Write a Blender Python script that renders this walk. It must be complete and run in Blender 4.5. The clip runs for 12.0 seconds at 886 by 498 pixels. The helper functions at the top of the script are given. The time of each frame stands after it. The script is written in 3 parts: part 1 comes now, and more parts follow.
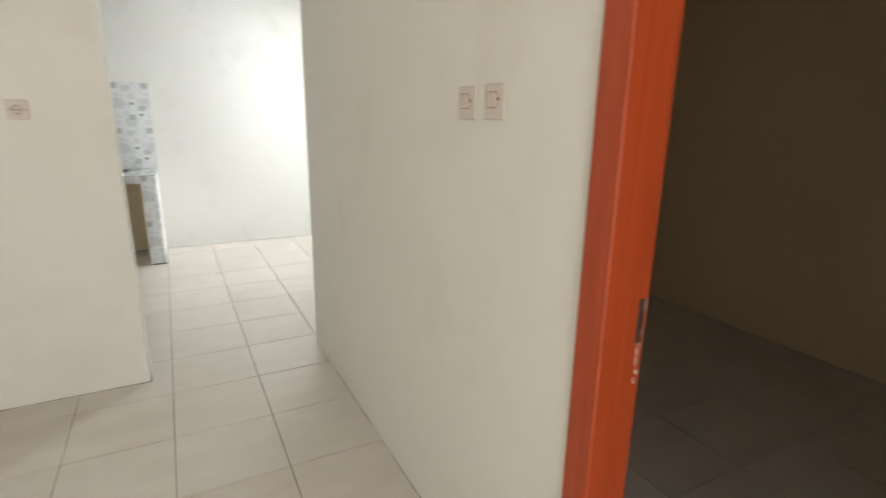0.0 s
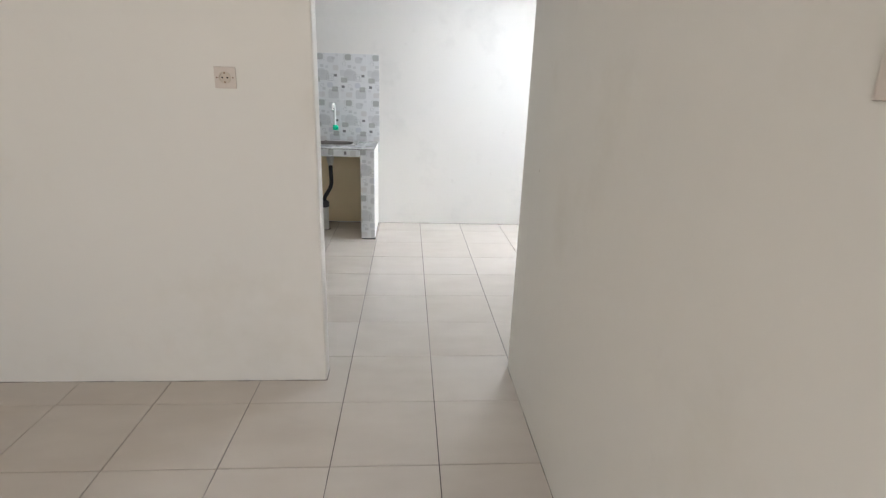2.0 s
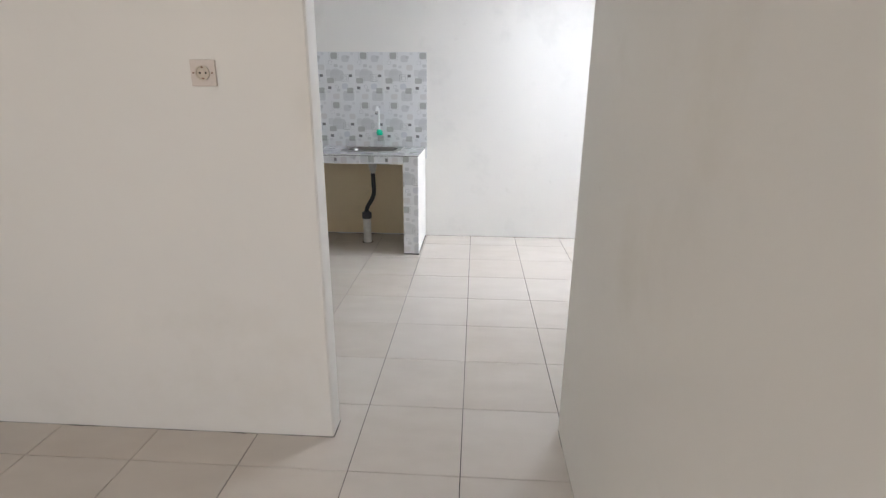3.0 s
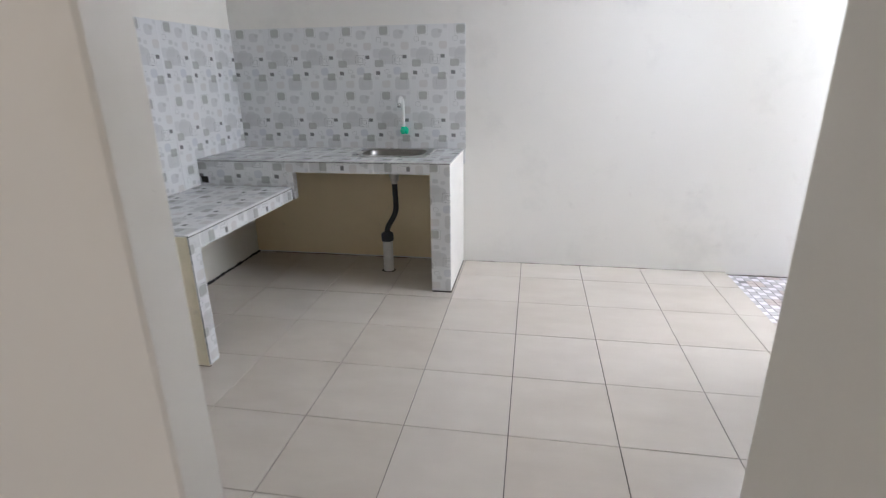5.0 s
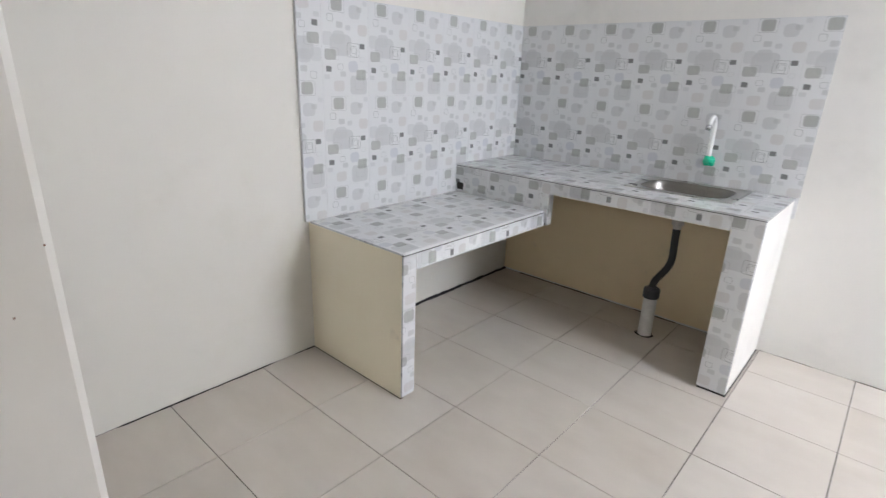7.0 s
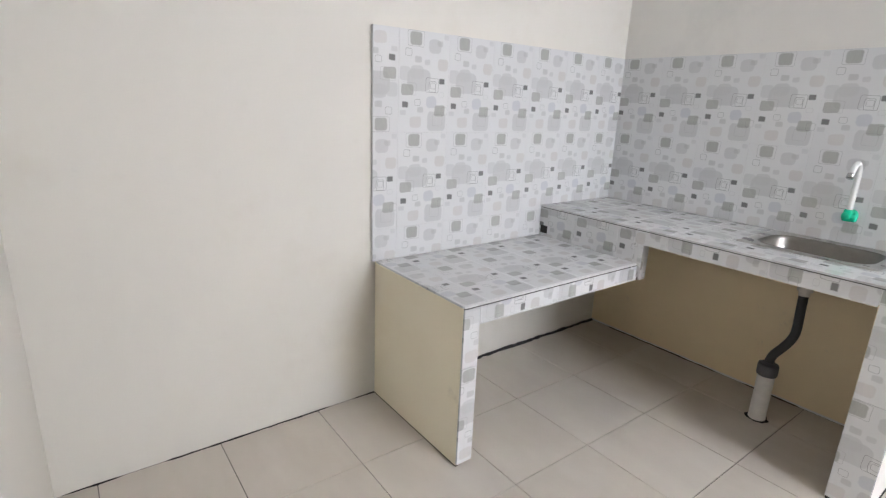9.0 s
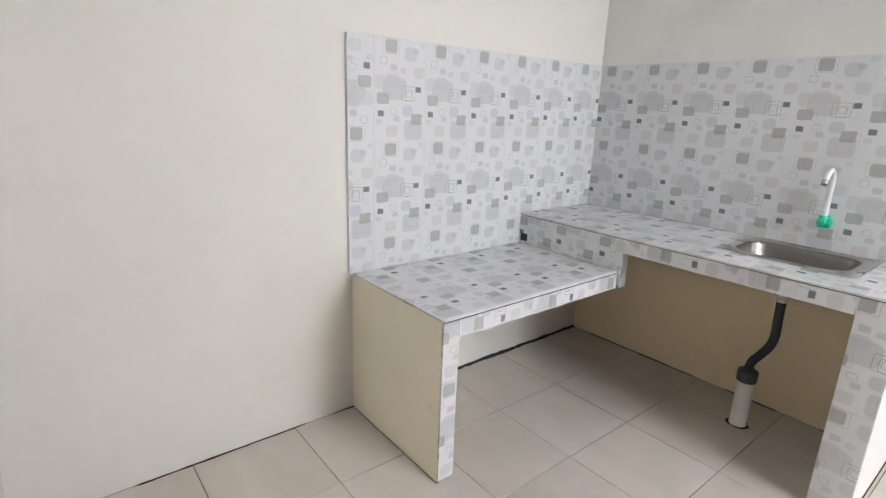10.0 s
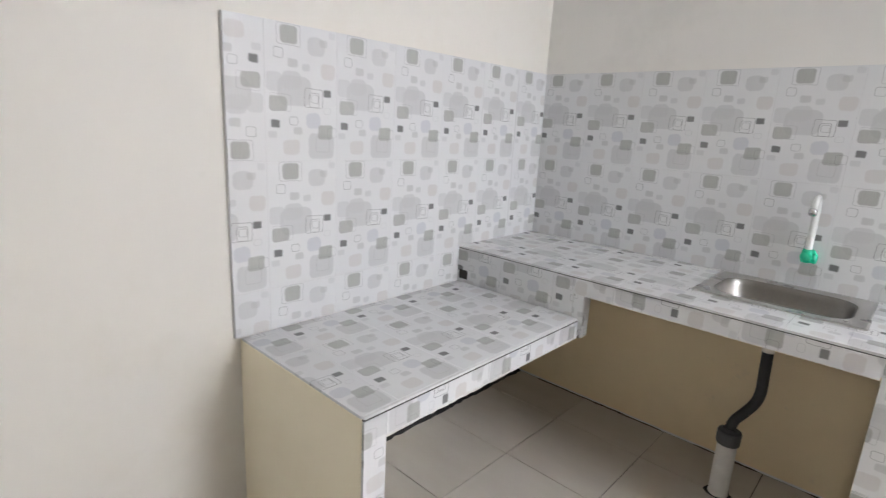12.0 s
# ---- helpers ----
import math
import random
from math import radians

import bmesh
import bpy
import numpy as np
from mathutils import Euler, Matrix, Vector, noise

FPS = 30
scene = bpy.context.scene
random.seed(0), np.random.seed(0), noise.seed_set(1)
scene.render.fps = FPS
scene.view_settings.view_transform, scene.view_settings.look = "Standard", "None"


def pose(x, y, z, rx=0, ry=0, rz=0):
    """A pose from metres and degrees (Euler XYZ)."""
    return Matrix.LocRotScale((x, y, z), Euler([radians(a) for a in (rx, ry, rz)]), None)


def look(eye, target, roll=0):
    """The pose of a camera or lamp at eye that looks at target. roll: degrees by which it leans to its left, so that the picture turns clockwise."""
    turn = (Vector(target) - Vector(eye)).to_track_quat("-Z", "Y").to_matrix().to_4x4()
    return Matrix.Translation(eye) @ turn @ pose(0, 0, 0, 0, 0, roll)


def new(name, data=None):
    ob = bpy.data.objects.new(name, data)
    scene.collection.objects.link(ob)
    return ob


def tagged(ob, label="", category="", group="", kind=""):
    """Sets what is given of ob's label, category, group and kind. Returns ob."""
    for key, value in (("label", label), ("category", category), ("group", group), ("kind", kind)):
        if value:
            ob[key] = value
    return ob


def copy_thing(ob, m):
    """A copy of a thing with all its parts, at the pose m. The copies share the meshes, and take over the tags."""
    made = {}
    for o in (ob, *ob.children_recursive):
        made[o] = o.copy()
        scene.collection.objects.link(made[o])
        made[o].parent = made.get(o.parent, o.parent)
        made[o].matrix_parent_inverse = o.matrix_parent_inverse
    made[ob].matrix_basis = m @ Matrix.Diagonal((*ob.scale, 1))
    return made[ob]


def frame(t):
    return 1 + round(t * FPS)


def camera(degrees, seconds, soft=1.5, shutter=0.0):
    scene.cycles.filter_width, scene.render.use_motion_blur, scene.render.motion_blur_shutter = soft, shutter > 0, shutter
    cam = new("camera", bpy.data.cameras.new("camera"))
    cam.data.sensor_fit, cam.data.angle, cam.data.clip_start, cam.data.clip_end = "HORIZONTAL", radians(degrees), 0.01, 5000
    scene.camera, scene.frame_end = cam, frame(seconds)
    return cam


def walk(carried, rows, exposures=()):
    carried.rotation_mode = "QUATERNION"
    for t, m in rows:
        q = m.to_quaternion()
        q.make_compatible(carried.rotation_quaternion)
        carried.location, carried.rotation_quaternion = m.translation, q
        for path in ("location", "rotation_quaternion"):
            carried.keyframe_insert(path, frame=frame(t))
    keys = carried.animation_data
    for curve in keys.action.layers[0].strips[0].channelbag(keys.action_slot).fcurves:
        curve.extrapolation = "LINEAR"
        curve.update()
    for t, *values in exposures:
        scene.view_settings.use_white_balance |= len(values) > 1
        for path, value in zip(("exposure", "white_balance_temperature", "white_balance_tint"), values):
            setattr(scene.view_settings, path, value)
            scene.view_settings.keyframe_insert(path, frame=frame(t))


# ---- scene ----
cam = camera(81.4, 12.0, soft=1.3, shutter=0.4)
YARD_W, FRONT_W, OPENING_W = 435.0, 23.5, 10.0
PATH = [
    (0, (0.104, 0.041, 1.353), (1.009, 1.75, 0.841), 0.9),
    (0.5, (0.204, 0.16, 1.351), (0.683, 2.03, 0.829), 1.5),
    (1, (0.262, 0.27, 1.354), (0.431, 2.182, 0.792), 0.1),
    (1.5, (0.286, 0.456, 1.348), (0.423, 2.353, 0.73), 1.8),
    (2, (0.272, 0.684, 1.339), (0.412, 2.584, 0.731), 1.9),
    (2.5, (0.357, 0.907, 1.337), (0.477, 2.809, 0.73), 2.1),
    (3, (0.425, 1.167, 1.3), (0.309, 3.072, 0.701), 0.4),
    (3.2, (0.408, 1.28, 1.306), (0.297, 3.179, 0.688), 0.8),
    (4.8, (0.453, 2.135, 1.297), (0.122, 4.005, 0.67), -1.1),
    (5, (0.446, 2.242, 1.28), (0.119, 4.107, 0.636), -0.8),
    (5.2, (0.436, 2.328, 1.268), (0.132, 4.192, 0.61), 0.0),
    (5.5, (0.44, 2.444, 1.298), (0.069, 4.295, 0.637), 1.0),
    (6, (0.416, 2.622, 1.298), (-0.253, 4.392, 0.649), 1.9),
    (6.5, (0.372, 2.785, 1.288), (-0.664, 4.371, 0.649), 1.9),
    (7, (0.326, 2.857, 1.291), (-0.925, 4.277, 0.645), 2.2),
    (7.5, (0.261, 2.917, 1.292), (-1.076, 4.299, 0.742), 2.8),
    (7.7, (0.266, 2.951, 1.299), (-1.152, 4.247, 0.744), 2.6),
    (9.3, (0.24, 3.087, 1.306), (-1.292, 4.252, 0.76), 2.4),
    (9.5, (0.23, 3.092, 1.321), (-1.275, 4.296, 0.789), 2.8),
    (10, (0.227, 3.117, 1.324), (-1.266, 4.337, 0.793), 2.2),
    (10.5, (0.218, 3.175, 1.332), (-1.304, 4.37, 0.828), 1.9),
    (10.7, (0.199, 3.201, 1.323), (-1.327, 4.39, 0.814), 1.7),
    (11, (0.124, 3.252, 1.342), (-1.397, 4.448, 0.837), 2.1),
    (11.5, (-0.038, 3.355, 1.332), (-1.492, 4.654, 0.889), 2.0),
    (12, (-0.146, 3.449, 1.311), (-1.463, 4.881, 0.845), 3.1),
]
LIGHT = [
    (0.0, 1.06, 6220, 7), (0.5, 1.00, 6230, 7), (1.0, 1.01, 6140, 10), (2.0, 0.89, 5960, 12), (3.0, 0.88, 5920, 14),
    (5.0, 0.52, 5950, 15), (5.5, 0.28, 5900, 13), (6.0, 0.38, 5990, 15), (6.5, 0.66, 6020, 15), (7.0, 0.90, 6040, 15),
    (7.5, 0.93, 6110, 16), (9.5, 1.02, 6200, 16), (11.0, 0.99, 6220, 16), (11.5, 0.91, 6220, 15), (12.0, 0.97, 6240, 16),
]
walk(cam, [(t, look(eye, target, roll)) for t, eye, target, roll in PATH], LIGHT)

# ---- world, sun, large lights ----
world = bpy.data.worlds.new("sky")
scene.world = world
world.use_nodes = True
_wn = world.node_tree.nodes
_sky = _wn.new("ShaderNodeTexSky")
_sky.sky_type, _sky.sun_disc = "NISHITA", False
_sky.sun_elevation, _sky.sun_rotation = radians(52), radians(190)
world.node_tree.links.new(_sky.outputs[0], _wn["Background"].inputs[0])
_wn["Background"].inputs[1].default_value = 0.12

sun = new("sun", bpy.data.lights.new("sun", "SUN"))
sun.data.energy, sun.data.angle, sun.data.color = 4.5, radians(0.5), (1.0, 0.97, 0.93)
sun.matrix_basis = look((0, 0, 10), (0.10, 0.61, 9.21))


def area_lamp(name, eye, target, sx, sy, watts, color):
    data = bpy.data.lights.new(name, "AREA")
    data.shape, data.size, data.size_y, data.energy, data.color = "RECTANGLE", sx, sy, watts, color
    ob = new(name, data)
    ob.matrix_basis = look(eye, target)
    return ob


# daylight falling into the open yard, and through the front doorway
area_lamp("yard_daylight", (2.02, 5.10, 3.45), (3.3, 5.10, 3.43), 1.1, 0.8, YARD_W, (0.88, 0.945, 1.0))
area_lamp("front_daylight", (-0.50, -2.66, 1.25), (-0.50, 5, 1.25), 1.7, 2.1, FRONT_W, (1.0, 0.935, 0.84))
area_lamp("yard_opening_daylight", (1.77, 4.86, 1.95), (0.2, 4.1, 1.2), 0.60, 0.9, OPENING_W, (0.88, 0.945, 1.0))


# ---- materials ----
class Nodes:
    """A small node-tree writer."""

    def __init__(self, name, roughness=0.6, metal=0.0):
        self.mat = bpy.data.materials.new(name)
        self.mat.use_nodes = True
        self.tree = self.mat.node_tree
        self.bsdf = self.tree.nodes["Principled BSDF"]
        self.bsdf.inputs["Roughness"].default_value = roughness
        self.bsdf.inputs["Metallic"].default_value = metal

    def node(self, kind):
        return self.tree.nodes.new(kind)

    def link(self, a, b):
        self.tree.links.new(a, b)

    def coords(self, output="Object"):
        return self.node("ShaderNodeTexCoord").outputs[output]

    def world_place(self):
        return self.node("ShaderNodeNewGeometry").outputs["Position"]

    def noise(self, vec, scale, detail=3.0, rough=0.55):
        n = self.node("ShaderNodeTexNoise")
        n.inputs["Scale"].default_value, n.inputs["Detail"].default_value, n.inputs["Roughness"].default_value = scale, detail, rough
        self.link(vec, n.inputs["Vector"])
        return n.outputs["Fac"]

    def ramp(self, fac, lo, hi, a=0.0, b=1.0):
        n = self.node("ShaderNodeMapRange")
        n.inputs["From Min"].default_value, n.inputs["From Max"].default_value = lo, hi
        n.inputs["To Min"].default_value, n.inputs["To Max"].default_value = a, b
        self.link(fac, n.inputs["Value"])
        return n.outputs["Result"]

    def math(self, op, a, b=None):
        n = self.node("ShaderNodeMath")
        n.operation = op
        for sock, v in zip(n.inputs, (a, b)):
            if v is None:
                continue
            if isinstance(v, (int, float)):
                sock.default_value = v
            else:
                self.link(v, sock)
        return n.outputs[0]

    def vec(self, op, a, b=None):
        n = self.node("ShaderNodeVectorMath")
        n.operation = op
        for sock, v in zip(n.inputs, (a, b)):
            if v is None:
                continue
            if isinstance(v, tuple):
                sock.default_value = v
            else:
                self.link(v, sock)
        return n.outputs["Value" if op == "LENGTH" else "Vector"]

    def mix(self, fac, a, b, blend="MIX"):
        n = self.node("ShaderNodeMix")
        n.data_type, n.blend_type = "RGBA", blend
        for sock, v in ((n.inputs[0], fac), (n.inputs[6], a), (n.inputs[7], b)):
            if isinstance(v, tuple):
                sock.default_value = (*v, 1.0)
            elif isinstance(v, (int, float)):
                sock.default_value = v
            else:
                self.link(v, sock)
        return n.outputs[2]

    def bump(self, height, strength, distance):
        n = self.node("ShaderNodeBump")
        n.inputs["Strength"].default_value, n.inputs["Distance"].default_value = strength, distance
        self.link(height, n.inputs["Height"])
        self.link(n.outputs[0], self.bsdf.inputs["Normal"])

    def color(self, sock):
        if isinstance(sock, tuple):
            self.bsdf.inputs["Base Color"].default_value = (*sock, 1.0)
        else:
            self.link(sock, self.bsdf.inputs["Base Color"])
        return self

    def rough(self, sock):
        self.link(sock, self.bsdf.inputs["Roughness"])


def paint(name, base, stain, amount, rough=0.62, smudge=0.0):
    """Emulsion on trowelled plaster: slow colour drift, blotchy stains, roller grain."""
    m = Nodes(name, rough)
    p = m.world_place()
    drift = m.ramp(m.noise(p, 1.3, 2), 0.35, 0.65)
    c = m.mix(m.math("MULTIPLY", drift, 0.35), base, tuple(v * w for v, w in zip(base, (0.95, 0.96, 0.98))))
    blot = m.ramp(m.noise(p, 2.3, 5, 0.6), 0.55, 0.75)
    c = m.mix(m.math("MULTIPLY", blot, amount), c, stain)
    if smudge:
        spots = m.ramp(m.noise(p, 9.0, 4, 0.65), 0.66, 0.78)
        c = m.mix(m.math("MULTIPLY", spots, smudge), c, (0.42, 0.38, 0.33))
    m.color(c)
    h = m.math("ADD", m.math("MULTIPLY", m.noise(p, 3.0, 3), 1.0), m.math("MULTIPLY", m.noise(p, 160.0, 2), 0.02))
    m.bump(h, 0.3, 0.02)
    return m.mat


def plain(name, base, rough=0.5, metal=0.0, grain=0.08, scale=60.0, bump=0.0, depth=0.002):
    m = Nodes(name, rough, metal)
    p = m.coords()
    n = m.noise(p, scale, 4)
    big = m.noise(p, scale / 12, 2)
    f = m.math("ADD", m.math("MULTIPLY", n, 0.5), m.math("MULTIPLY", big, 0.5))
    m.color(m.mix(m.ramp(f, 0.3, 0.7), tuple(max(0, v * (1 - grain)) for v in base), tuple(min(1, v * (1 + grain)) for v in base)))
    m.rough(m.ramp(big, 0.3, 0.7, max(0.02, rough * 0.8), min(1, rough * 1.2)))
    if bump:
        m.bump(n, bump, depth)
    return m.mat


WALL = paint("wall_paint", (0.80, 0.766, 0.70), (0.705, 0.665, 0.58), 0.55, smudge=0.08)
WALL_N = paint("north_wall_paint", (0.825, 0.798, 0.75), (0.69, 0.67, 0.63), 0.7, smudge=0.15)
# Bedroom walls get a browner tone than the other walls.
BED = paint("bedroom_tan", (0.72, 0.56, 0.38), (0.64, 0.49, 0.33), 0.4)
PANEL = paint("counter_side_paint", (0.95, 0.87, 0.685), (0.88, 0.78, 0.58), 0.4, smudge=0.2)
CEIL = paint("ceiling_paint", (0.8, 0.79, 0.76), (0.72, 0.70, 0.66), 0.3)
# Cream paint, tinted tan to put the recess's warm bounce into its colour.
BACK = paint("under_counter_bounce_tan", (0.90, 0.74, 0.48), (0.79, 0.64, 0.41), 0.5, smudge=0.25)
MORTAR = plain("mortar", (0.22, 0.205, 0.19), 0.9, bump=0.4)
GROUT_W = plain("white_grout", (0.70, 0.695, 0.69), 0.8, grain=0.12)
TAR = plain("dark_gap", (0.02, 0.018, 0.017), 0.85, grain=0.4, scale=40, bump=0.6, depth=0.004)
EARTH = plain("brown_gap", (0.085, 0.062, 0.042), 0.9, grain=0.5, scale=40, bump=0.6, depth=0.004)
CONCRETE = plain("outside_ground", (0.30, 0.29, 0.27), 0.85, scale=8, bump=0.3)
STEEL = plain("stainless_steel", (0.50, 0.49, 0.475), 0.30, 1.0, grain=0.06, scale=90)
# Same steel as the rim; the bowl's dark reflections are put into its colour.
STEEL_BOWL = plain("reflection_darkened_bowl", (0.24, 0.225, 0.21), 0.38, 1.0, grain=0.06, scale=90)
WHITE_PLASTIC = plain("white_plastic", (0.82, 0.82, 0.80), 0.3, grain=0.02)
GREEN_PLASTIC = plain("green_plastic", (0.006, 0.62, 0.34), 0.25, grain=0.1, scale=80)
GREY_PLASTIC = plain("chrome_tip", (0.55, 0.55, 0.55), 0.2, 1.0)
BLACK_RUBBER = plain("black_rubber", (0.025, 0.024, 0.024), 0.5, grain=0.2)
DARK_CAP = plain("dark_grey_cap", (0.06, 0.06, 0.062), 0.45, grain=0.15)
PVC = plain("white_pvc_pipe", (0.74, 0.71, 0.66), 0.4, grain=0.12, scale=30)
BEIGE_NUT = plain("beige_plastic", (0.66, 0.62, 0.55), 0.4)
SWITCH = plain("switch_plastic", (0.655, 0.575, 0.505), 0.35, grain=0.03)
ROCKER = plain("rocker_plastic", (0.67, 0.575, 0.50), 0.3, grain=0.03)
SOCKET_IN = plain("socket_inner", (0.58, 0.50, 0.40), 0.4)
DARK = plain("dark_hole", (0.02, 0.016, 0.012), 0.8)
BROWN = plain("brown_mark", (0.27, 0.16, 0.105), 0.6)
BARE_WOOD = plain("bare_wood", (0.46, 0.34, 0.27), 0.8, grain=0.4, scale=70, bump=0.5)
RUSTY = plain("worn_metal", (0.11, 0.07, 0.055), 0.5, 0.7, grain=0.3)


def grout_material():
    """Floor joints: mostly dark with dirt, filled with paler cement in patches."""
    m = Nodes("floor_grout", 0.9)
    p = m.world_place()
    fill = m.ramp(m.noise(p, 0.9, 3, 0.6), 0.46, 0.62)
    grit = m.ramp(m.noise(p, 45.0, 3), 0.3, 0.7)
    c = m.mix(grit, (0.030, 0.026, 0.022), (0.075, 0.066, 0.058))
    m.color(m.mix(m.math("MULTIPLY", fill, 0.9), c, (0.30, 0.275, 0.25)))
    m.bump(grit, 0.3, 0.002)
    return m.mat


GROUT = grout_material()


def floor_tile_material():
    """Matt-glazed beige ceramic: a tint for each tile, soft streaky clouds, fine speckle."""
    m = Nodes("beige_floor_tile", 0.24)
    p = m.world_place()
    rnd = m.node("ShaderNodeObjectInfo").outputs["Random"]
    cloud = m.ramp(m.noise(m.vec("MULTIPLY", p, (2.2, 5.0, 1.0)), 1.6, 3, 0.5), 0.2, 0.8)
    speck = m.ramp(m.noise(p, 120.0, 2), 0.3, 0.7)
    c = m.mix(cloud, (0.605, 0.535, 0.458), (0.70, 0.633, 0.553))
    c = m.mix(m.math("MULTIPLY", speck, 0.10), c, (0.58, 0.525, 0.46))
    c = m.mix(m.math("MULTIPLY", rnd, 0.35), c, (0.735, 0.69, 0.64))
    m.color(c)
    return m.mat


FLOOR_TILE = floor_tile_material()


def wall_tile_material():
    """White glazed 25 x 40 cm tile, printed with rounded squares; drawn in each tile's own coordinates."""
    m = Nodes("printed_wall_tile", 0.12)
    p = m.coords()
    flat = m.vec("MULTIPLY", p, (1.0, 1.0, 0.0))
    wob = m.node("ShaderNodeTexNoise")
    wob.inputs["Scale"].default_value = 30.0
    m.link(flat, wob.inputs["Vector"])
    shift = m.vec("MULTIPLY", m.vec("SUBTRACT", wob.outputs["Color"], (0.5, 0.5, 0.5)), (0.008, 0.008, 0.0))
    q = m.vec("ADD", flat, shift)
    rnd = m.node("ShaderNodeObjectInfo").outputs["Random"]
    weave = m.ramp(m.noise(m.vec("MULTIPLY", flat, (260.0, 30.0, 0.0)), 1.0, 2), 0.35, 0.65, 0.90, 1.0)
    c = m.mix(rnd, (0.735, 0.735, 0.738), (0.76, 0.76, 0.76))
    light, mid, dark = (0.575, 0.575, 0.578), (0.475, 0.475, 0.47), (0.135, 0.135, 0.133)
    olive, pink, blue = (0.385, 0.385, 0.365), (0.64, 0.615, 0.60), (0.58, 0.59, 0.625)

    def box(cx, cy, w, h, r):
        a = m.vec("ABSOLUTE", m.vec("SUBTRACT", q, (cx * 0.25, (1 - cy) * 0.40, 0.0)))
        d = m.vec("MAXIMUM", m.vec("SUBTRACT", a, (max(w * 0.125 - r, 0.0), max(h * 0.2 - r, 0.0), 0.0)), (0.0, 0.0, 0.0))
        return m.math("SUBTRACT", m.vec("LENGTH", d), r)

    def blob(cx, cy, w, h, col, amount, r=0.008, woven=True):
        nonlocal c
        f = m.ramp(box(cx, cy, w, h, r), -0.0022, 0.0020, amount, 0.0)
        c = m.mix(m.math("MULTIPLY", f, weave) if woven else f, c, col)

    def outline(cx, cy, w, h, amount, r=0.006):
        nonlocal c
        f = m.ramp(m.math("ABSOLUTE", box(cx, cy, w, h, r)), 0.0004, 0.0013, amount, 0.0)
        c = m.mix(f, c, dark)

    # (centre across, centre down, width, height, colour, strength, corner)
    for row in (
        (0.12, 0.42, 0.20, 0.14, light, 0.6, 0.014), (0.35, 0.40, 0.28, 0.13, light, 0.7, 0.02), (0.39, 0.475, 0.46, 0.22, light, 0.8, 0.03),
        (0.17, 0.575, 0.24, 0.105, olive, 0.8, 0.011), (0.32, 0.082, 0.23, 0.125, olive, 0.9, 0.012),
        (0.70, 0.135, 0.25, 0.14, light, 0.75, 0.02), (0.80, 0.105, 0.11, 0.055, mid, 0.5, 0.006), (0.93, 0.04, 0.10, 0.05, light, 0.5, 0.006),
        (0.37, 0.275, 0.13, 0.06, mid, 0.6, 0.006), (0.55, 0.295, 0.11, 0.05, light, 0.7, 0.006), (0.87, 0.31, 0.21, 0.12, pink, 0.85, 0.016),
    ):
        blob(*row)
    for row in (
        (0.65, 0.69, 0.21, 0.12, blue, 0.8, 0.018), (0.43, 0.77, 0.12, 0.06, mid, 0.55, 0.006), (0.09, 0.80, 0.12, 0.05, light, 0.6, 0.006),
        (0.34, 0.895, 0.23, 0.11, pink, 0.8, 0.012), (0.77, 0.885, 0.38, 0.20, light, 0.8, 0.016), (0.83, 0.775, 0.22, 0.11, olive, 0.85, 0.011),
    ):
        blob(*row)
    blob(0.86, 0.475, 0.115, 0.055, dark, 0.9, 0.004, False)
    blob(0.13, 0.72, 0.12, 0.055, dark, 0.9, 0.004, False)
    for row in ((0.18, 0.215, 0.12, 0.07, 0.55), (0.37, 0.695, 0.12, 0.06, 0.5), (0.86, 0.61, 0.10, 0.05, 0.2),
                (0.66, 0.52, 0.26, 0.14, 0.6), (0.67, 0.535, 0.14, 0.11, 0.65), (0.68, 0.525, 0.10, 0.06, 0.55),
                (0.32, 0.082, 0.31, 0.145, 0.4), (0.20, 0.565, 0.28, 0.12, 0.25), (0.79, 0.87, 0.2, 0.12, 0.22), (0.93, 0.78, 0.13, 0.075, 0.35)):
        outline(*row)
    haze = m.ramp(m.noise(m.world_place(), 4.0, 3), 0.45, 0.75)
    m.color(m.mix(m.math("MULTIPLY", haze, 0.10), c, (0.62, 0.60, 0.57)))
    m.rough(m.ramp(m.noise(p, 25.0, 3), 0.3, 0.7, 0.09, 0.18))
    m.bump(m.noise(p, 14.0, 2), 0.05, 0.003)
    return m.mat


WALL_TILE = wall_tile_material()


def mosaic_material():
    m = Nodes("wet_area_mosaic", 0.35)
    rnd = m.node("ShaderNodeNewGeometry").outputs["Random Per Island"]
    ramp = m.node("ShaderNodeValToRGB")
    ramp.color_ramp.interpolation = "CONSTANT"
    e = ramp.color_ramp.elements
    e[0].color = (0.48, 0.45, 0.46, 1)
    e[1].position, e[1].color = 0.45, (0.54, 0.515, 0.52, 1)
    for pos, col in ((0.7, (0.36, 0.335, 0.345, 1)), (0.86, (0.20, 0.19, 0.195, 1)), (0.93, (0.45, 0.36, 0.32, 1))):
        k = e.new(pos)
        k.color = col
    m.link(rnd, ramp.inputs[0])
    m.color(ramp.outputs[0])
    return m.mat


MOSAIC = mosaic_material()
MOSAIC_W = plain("white_mosaic", (0.78, 0.745, 0.775), 0.35, grain=0.05, scale=20)
MOSAIC_B = plain("brown_mosaic", (0.51, 0.425, 0.40), 0.4, grain=0.15, scale=20)


